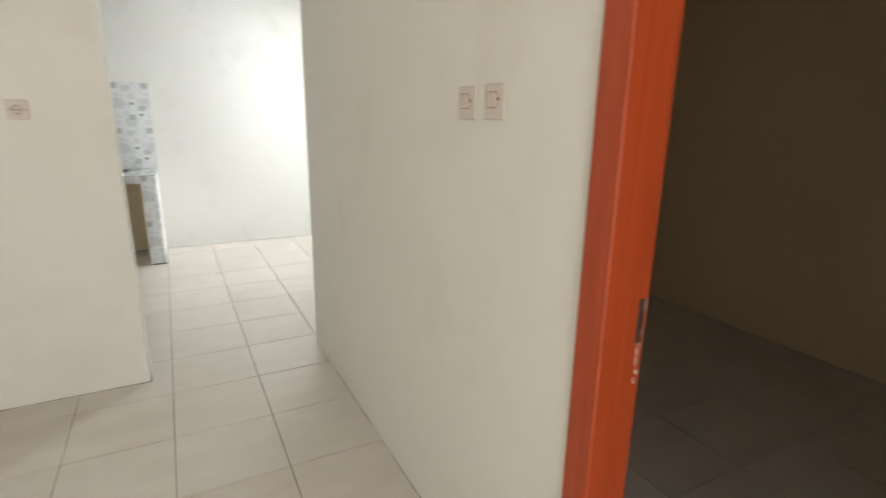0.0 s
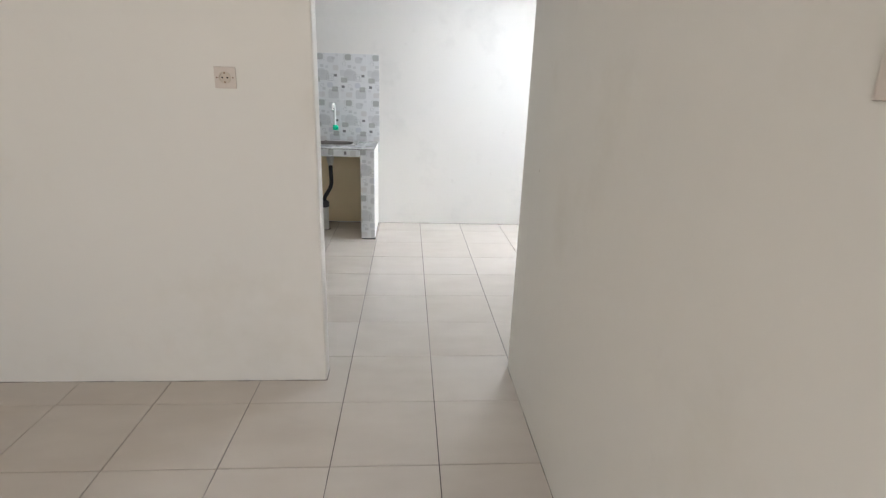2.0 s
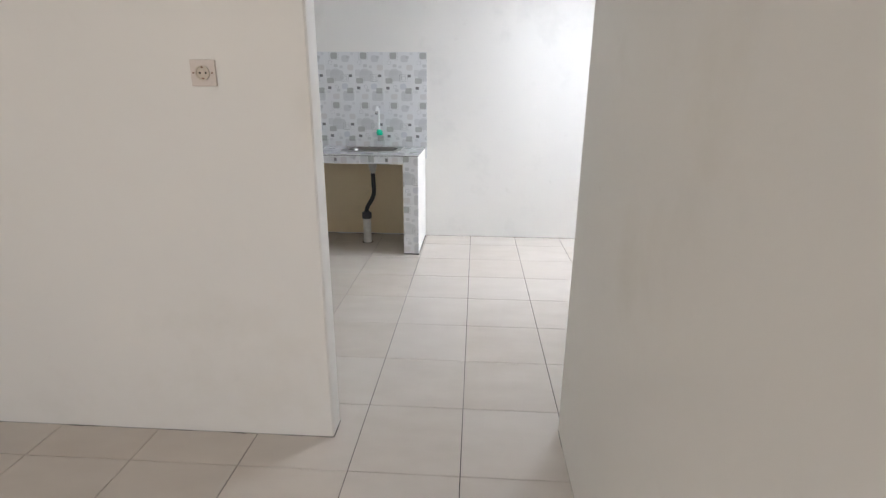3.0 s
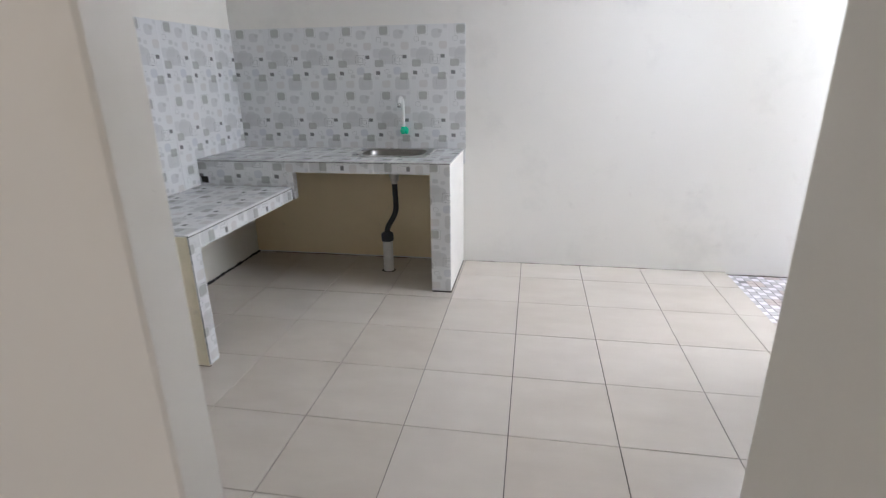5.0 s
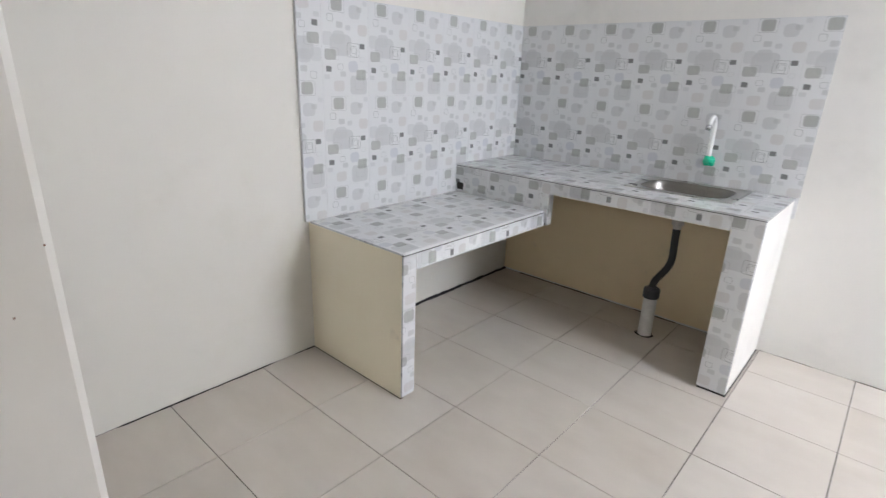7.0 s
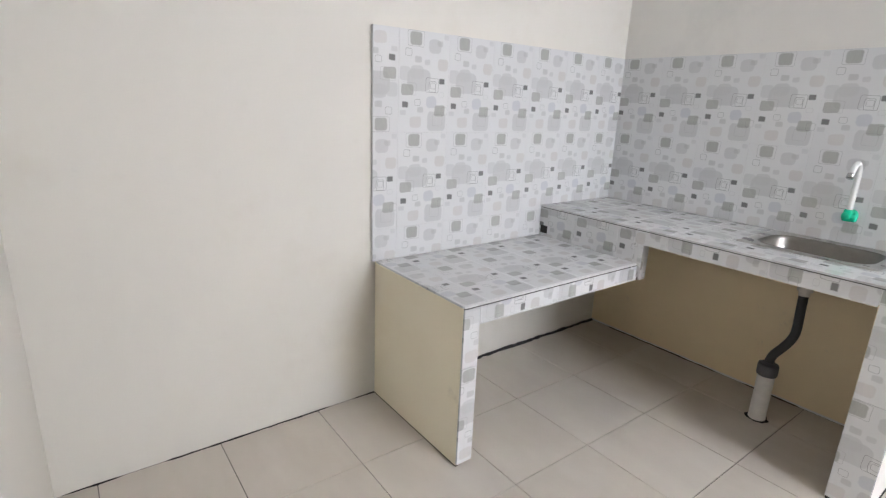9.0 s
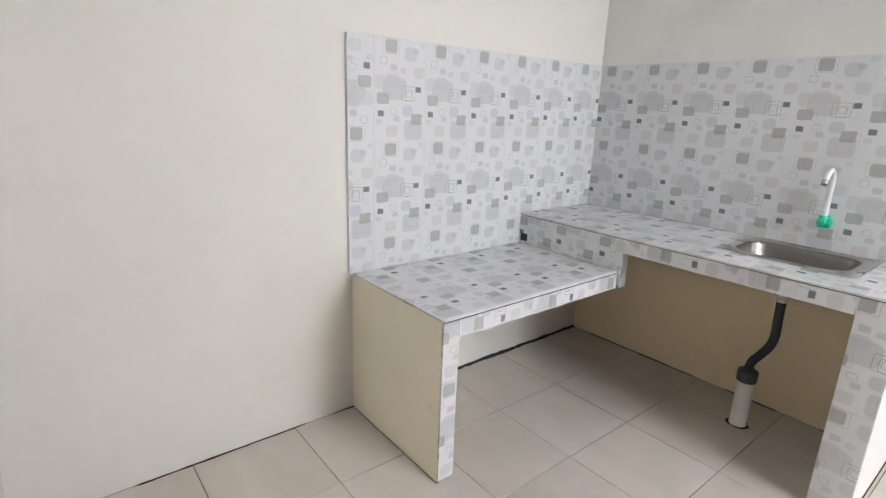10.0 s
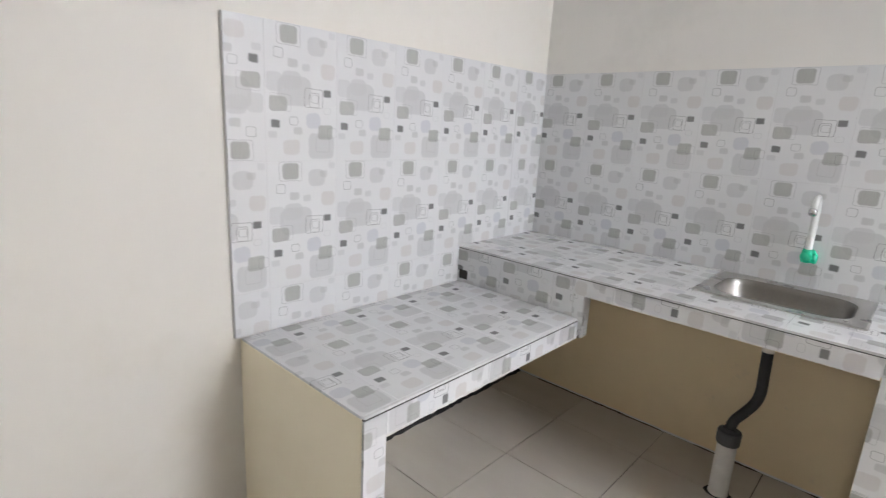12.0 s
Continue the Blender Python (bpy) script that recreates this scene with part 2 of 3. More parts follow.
def orange_paint():
    m = Nodes("orange_wood_paint", 0.36)
    p = m.coords()
    grain = m.noise(m.vec("MULTIPLY", p, (40.0, 40.0, 1.5)), 2.0, 4)
    c = m.mix(m.ramp(grain, 0.35, 0.65), (0.37, 0.052, 0.013), (0.44, 0.07, 0.019))
    worn = m.ramp(m.noise(p, 22.0, 5, 0.7), 0.66, 0.74)
    m.color(m.mix(m.math("MULTIPLY", worn, 0.35), c, (0.36, 0.06, 0.02)))
    m.bump(grain, 0.25, 0.002)
    return m.mat


ORANGE = orange_paint()


# ---- builders ----
def world_of(ob):
    m = ob.matrix_basis.copy()
    if ob.parent:
        m = world_of(ob.parent) @ ob.matrix_parent_inverse @ m
    return m


def mesh_of(name, bm, material, smooth=False):
    bmesh.ops.recalc_face_normals(bm, faces=bm.faces)
    me = bpy.data.meshes.new(name)
    bm.to_mesh(me)
    bm.free()
    me.materials.append(material)
    if smooth:
        for f in me.polygons:
            f.use_smooth = True
    return me


def adopt(ob, parent):
    ob.parent = parent
    ob.matrix_parent_inverse = world_of(parent).inverted()
    return ob


def part(name, bm, material, parent, label="", smooth=False):
    """Links a bmesh, given in world places, as one mesh under a thing or a part."""
    ob = new(name, mesh_of(name, bm, material, smooth))
    adopt(ob, parent)
    return tagged(ob, label)


def thing(name, place, label, category, group="", kind=""):
    ob = new(name)
    ob.empty_display_size = 0.1
    ob.matrix_basis = Matrix.Translation(place)
    return tagged(ob, label, category, group, kind)


def box(x0, x1, y0, y1, z0, z1, bevel=0.0, bm=None, segs=1):
    bm = bm or bmesh.new()
    made = bmesh.ops.create_cube(bm, size=1.0, matrix=Matrix.Translation(((x0 + x1) / 2, (y0 + y1) / 2, (z0 + z1) / 2)) @ Matrix.Diagonal((x1 - x0, y1 - y0, z1 - z0, 1)))
    if bevel:
        edges = list({e for v in made["verts"] for e in v.link_edges})
        bmesh.ops.bevel(bm, geom=edges, offset=bevel, segments=segs, affect="EDGES", profile=0.6)
    return bm


def lathe(profile, m=Matrix(), n=32, bm=None):
    """Rings of (radius, height) round z, closed where the radius is 0."""
    bm = bm or bmesh.new()
    rings = []
    for r, z in profile:
        if r <= 1e-6:
            rings.append([bm.verts.new(m @ Vector((0, 0, z)))])
        else:
            rings.append([bm.verts.new(m @ Vector((r * math.cos(k * math.tau / n), r * math.sin(k * math.tau / n), z))) for k in range(n)])
    for a, b in zip(rings, rings[1:]):
        for k in range(n):
            j = (k + 1) % n
            vs = [a[k % len(a)], a[j % len(a)], b[j % len(b)], b[k % len(b)]]
            vs = list(dict.fromkeys(vs))
            if len(vs) > 2:
                bm.faces.new(vs)
    return bm


def tube(points, radius, n=16, ribs=0.0, bm=None):
    """A pipe along a smooth path of points; ribs gives a corrugated hose."""
    bm = bm or bmesh.new()
    pts = [Vector(p) for p in points]
    path = []
    for i in range(len(pts) - 1):
        a, b, c, d = pts[max(i - 1, 0)], pts[i], pts[i + 1], pts[min(i + 2, len(pts) - 1)]
        for k in range(12):
            t = k / 12
            path.append(0.5 * ((2 * b) + (c - a) * t + (2 * a - 5 * b + 4 * c - d) * t * t + (3 * b - a - 3 * c + d) * t ** 3))
    path.append(pts[-1])
    rings, side = [], Vector((0.37, 0.91, 0.2))
    for i, p in enumerate(path):
        way = (path[min(i + 1, len(path) - 1)] - path[max(i - 1, 0)]).normalized()
        u = (side - way * side.dot(way)).normalized()
        v, r = way.cross(u), radius * (1 + (ribs if i % 2 else 0))
        rings.append([bm.verts.new(p + r * (u * math.cos(k * math.tau / n) + v * math.sin(k * math.tau / n))) for k in range(n)])
    for a, b in zip(rings, rings[1:]):
        for k in range(n):
            bm.faces.new((a[k], a[(k + 1) % n], b[(k + 1) % n], b[k]))
    bm.faces.new(rings[0])
    bm.faces.new(rings[-1])
    return bm


def structure(name, bm, material, label, category):
    ob = new(name, mesh_of(name, bm, material))
    return tagged(ob, label, category, kind="structure")


# ---- walls, ceiling, ground ----
W_X, N_Y, TOP = -1.61, 5.72, 3.0
STUB_Y0, STUB_Y1, STUB_X = 2.830, 2.931, -0.097
COR_X0, COR_X1, COR_Y = 0.782, 0.886, 2.941
YARD_X, YARD_Y = 1.748, 4.485
LOW = -0.06

structure("wall_west", box(W_X - 0.12, W_X, -2.7, N_Y + 0.12, LOW, TOP), WALL, "off-white painted plaster wall with faint stains", "wall")
structure("wall_north", box(W_X, 3.92, N_Y, N_Y + 0.12, LOW, TOP), WALL_N, "white painted plaster wall with grey damp stains", "wall")
partition = structure("wall_partition", box(W_X, STUB_X, STUB_Y0, STUB_Y1, LOW, TOP, 0.006), WALL, "off-white painted partition wall with a power socket", "wall")
bm = box(COR_X0, COR_X1, 0.741, COR_Y, LOW, TOP, 0.006)
box(COR_X0, COR_X1, -0.21, 0.741, 2.12, TOP, bm=bm)
box(COR_X0, COR_X1, -2.7, -0.21, LOW, TOP, bm=bm)
corridor = structure("wall_corridor", bm, WALL, "cream painted plaster wall with two light switches", "wall")
structure("wall_kitchen_south", box(COR_X1, YARD_X, COR_Y - 0.11, COR_Y - 0.003, LOW, TOP), WALL, "cream painted plaster wall", "wall")
structure("wall_yard_west", box(YARD_X, YARD_X + 0.11, COR_Y - 0.11, YARD_Y, LOW, TOP, 0.006), WALL, "off-white painted wall beside the yard opening", "wall")
# Unseen wall, kept dark grey to cut light bounced onto the north wall.
structure("wall_yard_south", box(YARD_X + 0.11, 3.80, YARD_Y - 0.11, YARD_Y - 0.002, LOW, TOP), CONCRETE, "unseen yard wall, dark grey to cut bounced light", "wall")
# Unseen lintel, added to block steep yard light near the opening.
structure("wall_added_lintel", box(YARD_X, YARD_X + 0.11, YARD_Y, N_Y, 2.50, TOP), WALL, "unseen off-white wall added above the yard opening to block light", "wall")
# Unseen wall, raised above the others to catch and bounce the yard lamp.
structure("wall_yard_east", box(3.80, 3.92, 2.831, N_Y, LOW, 3.9), WALL_N, "unseen white yard wall added to bounce light inwards", "wall")
structure("wall_bedroom_east", box(3.33, 3.44, -1.5, 2.831, LOW, TOP), BED, "tan wall of the unlit bedroom", "wall")
structure("wall_bedroom_north", box(YARD_X + 0.11, 3.33, COR_Y - 0.11, COR_Y - 0.003, LOW, TOP), BED, "tan wall of the unlit bedroom", "wall")
structure("wall_bedroom_south", box(COR_X1, 3.44, -1.62, -1.5, LOW, TOP), BED, "tan wall of the unlit bedroom", "wall")
bm = box(W_X, -1.40, -2.7, -2.58, LOW, TOP)
box(0.40, COR_X0, -2.7, -2.58, LOW, TOP, bm=bm)
box(-1.40, 0.40, -2.7, -2.58, 2.35, TOP, bm=bm)
structure("wall_south", bm, WALL, "cream painted front wall with an open doorway", "wall")
bm = box(W_X - 0.12, 1.95, -2.7, N_Y + 0.12, TOP, TOP + 0.1)
box(1.95, 3.92, -1.62, YARD_Y, TOP, TOP + 0.1, bm=bm)
structure("ceiling", bm, CEIL, "plain white painted ceiling", "ceiling")
structure("ground", box(-60, 60, -60, 60, -0.5, -0.14), CONCRETE, "grey concrete ground outside the house", "ground")


def ragged_strip(name, a, b, out, width, height, label, seed, cut=9.0, material=TAR):
    """An uneven dark gap between floor and wall, from a to b along the wall; out points into the room."""
    rng = random.Random(seed)
    bm, a, b, out = bmesh.new(), Vector(a), Vector(b), Vector(out)
    n = max(4, int((b - a).length / 0.03))
    prev = None
    for k in range(n + 1):
        p = a.lerp(b, k / n)
        w, h = width * rng.uniform(0.45, 1.25), height * rng.uniform(0.5, 1.2)
        if noise.noise((k * 0.21, seed * 1.37, 0.5)) > cut:
            w, h = 0.0004, 0.0002
        ring = [bm.verts.new(p + out * dx + Vector((0, 0, dz))) for dx, dz in ((-0.004, -0.01), (-0.004, h), (w * 0.3, h * 0.8), (w, 0.001), (w, -0.01))]
        if prev:
            for i in range(4):
                bm.faces.new((prev[i], prev[i + 1], ring[i + 1], ring[i]))
        prev = ring
    return structure(name, bm, material, label, "floor gap")


ragged_strip("trim_west_under_counter", (W_X, 4.22, 0), (W_X, N_Y, 0), (1, 0, 0), 0.017, 0.011, "ragged black gap between wall and floor tiles", 3)
ragged_strip("trim_west", (W_X, 2.95, 0), (W_X, 4.13, 0), (1, 0, 0), 0.0065, 0.0035, "thin dark gap between wall and floor tiles", 4, 0.12)
ragged_strip("trim_north", (-1.58, N_Y, 0), (-0.14, N_Y, 0), (0, -1, 0), 0.0075, 0.005, "thin brown gap between wall and floor tiles", 5, 0.12, EARTH)
ragged_strip("trim_north_open", (0.0, N_Y, 0), (YARD_X, N_Y, 0), (0, -1, 0), 0.0045, 0.003, "hairline brown gap between wall and floor tiles", 11, 0.05, EARTH)
ragged_strip("trim_north_yard", (YARD_X + 0.01, N_Y, -0.019), (3.7, N_Y, -0.019), (0, -1, 0), 0.008, 0.006, "dark gap between wall and mosaic floor", 12, 0.25, EARTH)
ragged_strip("trim_partition", (W_X, STUB_Y0, 0), (STUB_X, STUB_Y0, 0), (0, -1, 0), 0.0035, 0.0015, "hairline dark gap under the partition wall", 6, 0.05)
ragged_strip("trim_partition_end", (STUB_X, STUB_Y0, 0), (STUB_X, STUB_Y1, 0), (1, 0, 0), 0.004, 0.002, "hairline dark gap under the partition wall", 7)
ragged_strip("trim_corridor", (COR_X0, 0.75, 0), (COR_X0, COR_Y - 0.005, 0), (-1, 0, 0), 0.0022, 0.0012, "hairline brown gap between wall and floor tiles", 8, 0.0, EARTH)


for y, z, r in ((2.900, 1.123, 0.0010), (2.925, 1.170, 0.0009)):
    part("nail_hole", lathe([(0, 0.0006), (r * 0.8, 0.0006), (r, -0.001)], Matrix.Translation((STUB_X, y, z)) @ Matrix.Rotation(radians(90), 4, "Y"), 9), BROWN, partition, "small brown nail hole")
for y, z, r in ((2.646, 1.031, 0.0022), (2.640, 1.024, 0.0014), (2.655, 1.036, 0.0012)):
    part("scuff", lathe([(0, 0.0005), (r * 0.8, 0.0005), (r, -0.001)], Matrix.Translation((COR_X0, y, z)) @ Matrix.Rotation(radians(-90), 4, "Y"), 7), BROWN, corridor, "small brown scuff")


# ---- door frame of the bedroom ----
def door_frame():
    top = thing("door_1", (COR_X0, 0.255, 0), "orange-red painted wooden door frame with chipped paint", "door frame", kind="structure")
    x0, x1 = COR_X0 - 0.012, COR_X1 - 0.004
    for y0, y1, s in ((0.672, 0.743, -1), (-0.212, -0.147, 1)):
        bm = box(x0, x1, y0, y1, -0.005, 2.12, 0.006, segs=3)
        part("jamb", bm, ORANGE, top)
    part("head", box(x0 + 0.001, x1 - 0.001, -0.144, 0.672, 2.05, 2.118, 0.004, segs=2), ORANGE, top)
    part("strike_plate", box(x1 - 0.026, x1 - 0.010, 0.6710, 0.673, 0.930, 1.020, 0.0008), RUSTY, top, "worn metal strike plate")
    part("strike_hole", box(x1 - 0.021, x1 - 0.014, 0.6703, 0.672, 0.960, 0.995), DARK, top)
    rng = random.Random(9)
    for k in range(9):
        z, w, h = 0.85 + 0.020 * k + rng.uniform(-0.01, 0.01), rng.uniform(0.003, 0.008), rng.uniform(0.006, 0.018)
        c = Vector((x1 - rng.uniform(0.010, 0.017), 0.6725, z))
        bm = bmesh.new()
        vs = [bm.verts.new(c + Vector((w * rng.uniform(0.6, 1.1) * math.cos(a), 0, h * rng.uniform(0.6, 1.1) * math.sin(a)))) for a in (i * math.tau / 9 for i in range(9))]
        f = bm.faces.new(vs)
        ext = bmesh.ops.extrude_face_region(bm, geom=[f])
        bmesh.ops.translate(bm, vec=(0, -0.0012, 0), verts=[v for v in ext["geom"] if isinstance(v, bmesh.types.BMVert)])
        part("paint_chip", bm, BARE_WOOD, top, "bare patch of chipped paint")


door_frame()


# ---- tiles: 25 x 40 cm, printed ----
tile_meshes = {}


def tile_mesh(rects, thick=0.008, chamfer=0.0007):
    key = tuple(tuple(round(v, 4) for v in r) for r in rects)
    if key not in tile_meshes:
        bm = bmesh.new()
        for u0, u1, v0, v1 in key:
            lo = [bm.verts.new((x, y, 0)) for x, y in ((u0, v0), (u1, v0), (u1, v1), (u0, v1))]
            up = [bm.verts.new((v.co.x, v.co.y, thick - chamfer)) for v in lo]
            c = min(chamfer, (u1 - u0) / 4, (v1 - v0) / 4)
            top = [bm.verts.new((x, y, thick)) for x, y in ((u0 + c, v0 + c), (u1 - c, v0 + c), (u1 - c, v1 - c), (u0 + c, v1 - c))]
            for a, b in ((lo, up), (up, top)):
                for k in range(4):
                    bm.faces.new((a[k], a[(k + 1) % 4], b[(k + 1) % 4], b[k]))
            bm.faces.new(top)
        tile_meshes[key] = mesh_of("tile", bm, WALL_TILE)
    return tile_meshes[key]


def lay_tile(parent, origin, xdir, ydir, rects):
    """One tile (or cut tile): its lower left corner at origin, xdir across and ydir up its print."""
    xdir, ydir = Vector(xdir), Vector(ydir)
    ob = new("tile", tile_mesh(rects))
    m = Matrix((xdir, ydir, xdir.cross(ydir))).transposed().to_4x4()
    m.translation = Vector(origin)
    ob.matrix_basis = m
    return adopt(ob, parent)


def subtract(rect, hole):
    u0, u1, v0, v1 = rect
    a0, a1, b0, b1 = hole
    if a0 >= u1 or a1 <= u0 or b0 >= v1 or b1 <= v0:
        return [rect]
    out = []
    if a0 > u0:
        out.append((u0, a0, v0, v1))
    if a1 < u1:
        out.append((a1, u1, v0, v1))
    m0, m1 = max(u0, a0), min(u1, a1)
    if b0 > v0:
        out.append((m0, m1, v0, b0))
    if b1 < v1:
        out.append((m0, m1, b1, v1))
    return out


def tile_field(parent, origin, xdir, ydir, u_start, u_end, v_start, v_end, u_off=0.0, v_off=0.0, hole=None, gap=0.0006, pw=0.25, ph=0.40):
    """Tiles over a rectangle of a plane; u_off and v_off set where the joints fall."""
    origin, xd, yd = Vector(origin), Vector(xdir), Vector(ydir)
    i = math.floor((u_start - u_off) / pw + 1e-6)
    while u_off + i * pw < u_end - 1e-6:
        j = math.floor((v_start - v_off) / ph + 1e-6)
        while v_off + j * ph < v_end - 1e-6:
            cu, cv = u_off + i * pw, v_off + j * ph
            r = (max(cu, u_start) - cu + gap, min(cu + pw, u_end) - cu - gap, max(cv, v_start) - cv + gap, min(cv + ph, v_end) - cv - gap)
            if r[1] - r[0] > 0.004 and r[3] - r[2] > 0.004:
                rects = [r]
                if hole:
                    rects = subtract(r, (hole[0] - cu, hole[1] - cu, hole[2] - cv, hole[3] - cv))
                if rects:
                    lay_tile(parent, origin + xd * cu + yd * cv, xdir, ydir, rects)
            j += 1
        i += 1


SPLASH_TOP = 1.579
LOW_Z, HIGH_Z = 0.640, 0.802
LOW_Y, LOW_X = 4.127, -0.990
HIGH_Y, HIGH_X = 5.128, -0.014

back_left = thing("backsplash", (W_X, 4.9, LOW_Z), "white wall tiles printed with grey rounded squares", "backsplash", kind="structure")
part("tile_bed", box(W_X, W_X + 0.0137, 4.108, N_Y, LOW_Z, SPLASH_TOP - 0.002), GROUT_W, back_left)
tile_field(back_left, (W_X + 0.007, 0, 0), (0, 1, 0), (0, 0, 1), 4.225, N_Y - 0.015, LOW_Z, SPLASH_TOP, 4.225, SPLASH_TOP - 0.4)
tile_field(back_left, (W_X + 0.007, 0, 0), (0, 1, 0), (0, 0, 1), 4.108, 4.225, LOW_Z, SPLASH_TOP - 0.4, 3.975, SPLASH_TOP - 0.4)
lay_tile(back_left, (W_X + 0.007, 4.225, SPLASH_TOP), (0, -1, 0), (0, 0, -1), [(0.0007, 0.1163, 0.0007, 0.3993)])
back_north = thing("backsplash", (-0.8, N_Y, HIGH_Z), "white wall tiles printed with grey rounded squares", "backsplash", kind="structure")
part("tile_bed", box(W_X + 0.0137, 0.0, N_Y - 0.0137, N_Y, HIGH_Z - 0.1, SPLASH_TOP - 0.002), GROUT_W, back_north)
tile_field(back_north, (0, N_Y - 0.007, 0), (1, 0, 0), (0, 0, 1), W_X + 0.015, 0.002, HIGH_Z, SPLASH_TOP, -0.111, SPLASH_TOP - 0.4)

# ---- sink counter ----
SINK = (-0.673, -0.186, 5.303, 5.682)
HOLE = (SINK[0] + 0.03, SINK[1] - 0.03, SINK[2] + 0.03, SINK[3] - 0.03)
high = thing("sink_counter", (-0.5, 5.43, 0), "tiled masonry kitchen counter holding the sink", "counter")
bm = bmesh.new()
x0, x1, y0, y1 = W_X + 0.014, HIGH_X - 0.004, HIGH_Y + 0.002, N_Y - 0.014
for a, b, c, d in subtract((x0, x1, y0, y1), HOLE):
    box(a, b, c, d, 0.738, HIGH_Z - 0.0015, bm=bm)
part("slab", bm, GROUT_W, high)
# Unseen grey sheet, added to cut the bounce off the pale slab.
part("underside", box(-0.98, -0.13, HIGH_Y + 0.01, N_Y - 0.004, 0.735, 0.7375), MORTAR, high, "unseen cement-grey sheet added to dim the space below")
part("side_panel", box(-0.127, HIGH_X, HIGH_Y + 0.008, N_Y - 0.001, 0.0, HIGH_Z - 0.004, 0.003), WALL_N, high, "white painted side panel")
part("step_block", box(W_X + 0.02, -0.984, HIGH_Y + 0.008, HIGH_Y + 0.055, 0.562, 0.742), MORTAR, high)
tile_field(high, (0, 0, HIGH_Z - 0.008), (1, 0, 0), (0, 1, 0), W_X + 0.015, HIGH_X + 0.003, HIGH_Y - 0.002, N_Y - 0.015, -0.111, HIGH_Y - 0.011, hole=HOLE)
# front edge, tiles laid sideways
tile_field(high, (0, HIGH_Y + 0.008, HIGH_Z - 0.011), (0, 0, -1), (1, 0, 0), 0.0, 0.062, -1.019, -0.135, -0.184, -0.868)
tile_field(high, (0, HIGH_Y + 0.008, LOW_Z + 0.001), (1, 0, 0), (0, 0, 1), W_X + 0.015, -1.019, 0.0, HIGH_Z - 0.012 - LOW_Z, -1.611, -0.05)
tile_field(high, (0, HIGH_Y + 0.008, 0.577), (1, 0, 0), (0, 0, 1), -1.019, -0.976, 0.0, 0.155, -1.12, -0.2)
tile_field(high, (0, HIGH_Y + 0.008, 0.004), (1, 0, 0), (0, 0, 1), -0.133, HIGH_X, 0.006, HIGH_Z - 0.015, -0.193, 0.0)
part("back_coat", box(W_X + 0.001, -0.128, N_Y - 0.003, N_Y + 0.001, 0.012, 0.738), BACK, high, "cream painted wall face under the counter, tinted tan for bounced light")
# end of the step seen from the kneeling space
tile_field(high, (-0.984, 0, 0.562), (0, 1, 0), (0, 0, 1), HIGH_Y + 0.009, HIGH_Y + 0.054, 0.002, 0.170, HIGH_Y - 0.05, -0.1)
part("edge_gap", box(-0.13, HIGH_X + 0.0015, HIGH_Y + 0.0015, HIGH_Y + 0.02, 0.0, 0.0085), TAR, high)
part("edge_gap", box(HIGH_X, HIGH_X + 0.004, HIGH_Y + 0.01, N_Y - 0.02, 0.0, 0.006), TAR, high)
part("edge_joint", box(W_X + 0.02, HIGH_X + 0.001, HIGH_Y + 0.0005, HIGH_Y + 0.009, HIGH_Z - 0.0112, HIGH_Z - 0.0082), TAR, high, "dark open joint under the top tiles")
part("square_hole", box(-1.584, -1.537, HIGH_Y - 0.0012, HIGH_Y + 0.004, 0.656, 0.696, 0.001), DARK, high, "small black square in the tiled face")

# ---- low counter ----
low = thing("stove_counter", (-1.3, 4.7, 0), "low tiled masonry counter for a stove, with a cream side", "counter")
part("slab", box(W_X + 0.016, LOW_X - 0.002, LOW_Y + 0.004, HIGH_Y + 0.05, 0.560, LOW_Z - 0.0015), GROUT_W, low)
# Another unseen grey sheet, added to darken the space under this slab.
part("underside", box(W_X + 0.002, LOW_X - 0.01, LOW_Y + 0.078, HIGH_Y + 0.005, 0.5565, 0.5595), MORTAR, low, "unseen cement-grey sheet added to dim the space below")
part("side_panel", box(W_X + 0.001, LOW_X - 0.008, LOW_Y, LOW_Y + 0.075, 0.0, LOW_Z - 0.008, 0.003), PANEL, low, "cream-yellow painted side panel")
tile_field(low, (0, 0, LOW_Z - 0.008), (0, 1, 0), (-1, 0, 0), LOW_Y - 0.001, HIGH_Y + 0.006, 1.0, -W_X - 0.015, 4.243 - 0.25, 0.998)
tile_field(low, (LOW_X - 0.008, 0, LOW_Z - 0.011), (0, 0, -1), (0, 1, 0), 0.0, 0.062, LOW_Y + 0.072, HIGH_Y + 0.048, -0.17, LOW_Y + 0.072)
tile_field(low, (LOW_X - 0.008, 0, 0.004), (0, 1, 0), (0, 0, 1), LOW_Y + 0.001, LOW_Y + 0.072, 0.004, LOW_Z - 0.016, LOW_Y - 0.045, 0.0)
part("edge_joint", box(LOW_X - 0.009, LOW_X - 0.0005, LOW_Y + 0.002, HIGH_Y + 0.04, LOW_Z - 0.0112, LOW_Z - 0.0082), TAR, low, "dark open joint under the top tiles")
part("edge_gap", box(W_X + 0.01, LOW_X - 0.004, LOW_Y - 0.0015, LOW_Y + 0.01, 0.0, 0.0022), EARTH, low)


# ---- sink ----
def rounded(w, h, r, z, cx, cy, n=6):
    pts = []
    for sx, sy, a0 in ((1, 1, 0), (-1, 1, 90), (-1, -1, 180), (1, -1, 270)):
        for k in range(n):
            a = radians(a0 + 90 * k / (n - 1))
            pts.append((cx + sx * (w / 2 - r) + r * math.cos(a), cy + sy * (h / 2 - r) + r * math.sin(a), z))
    return pts


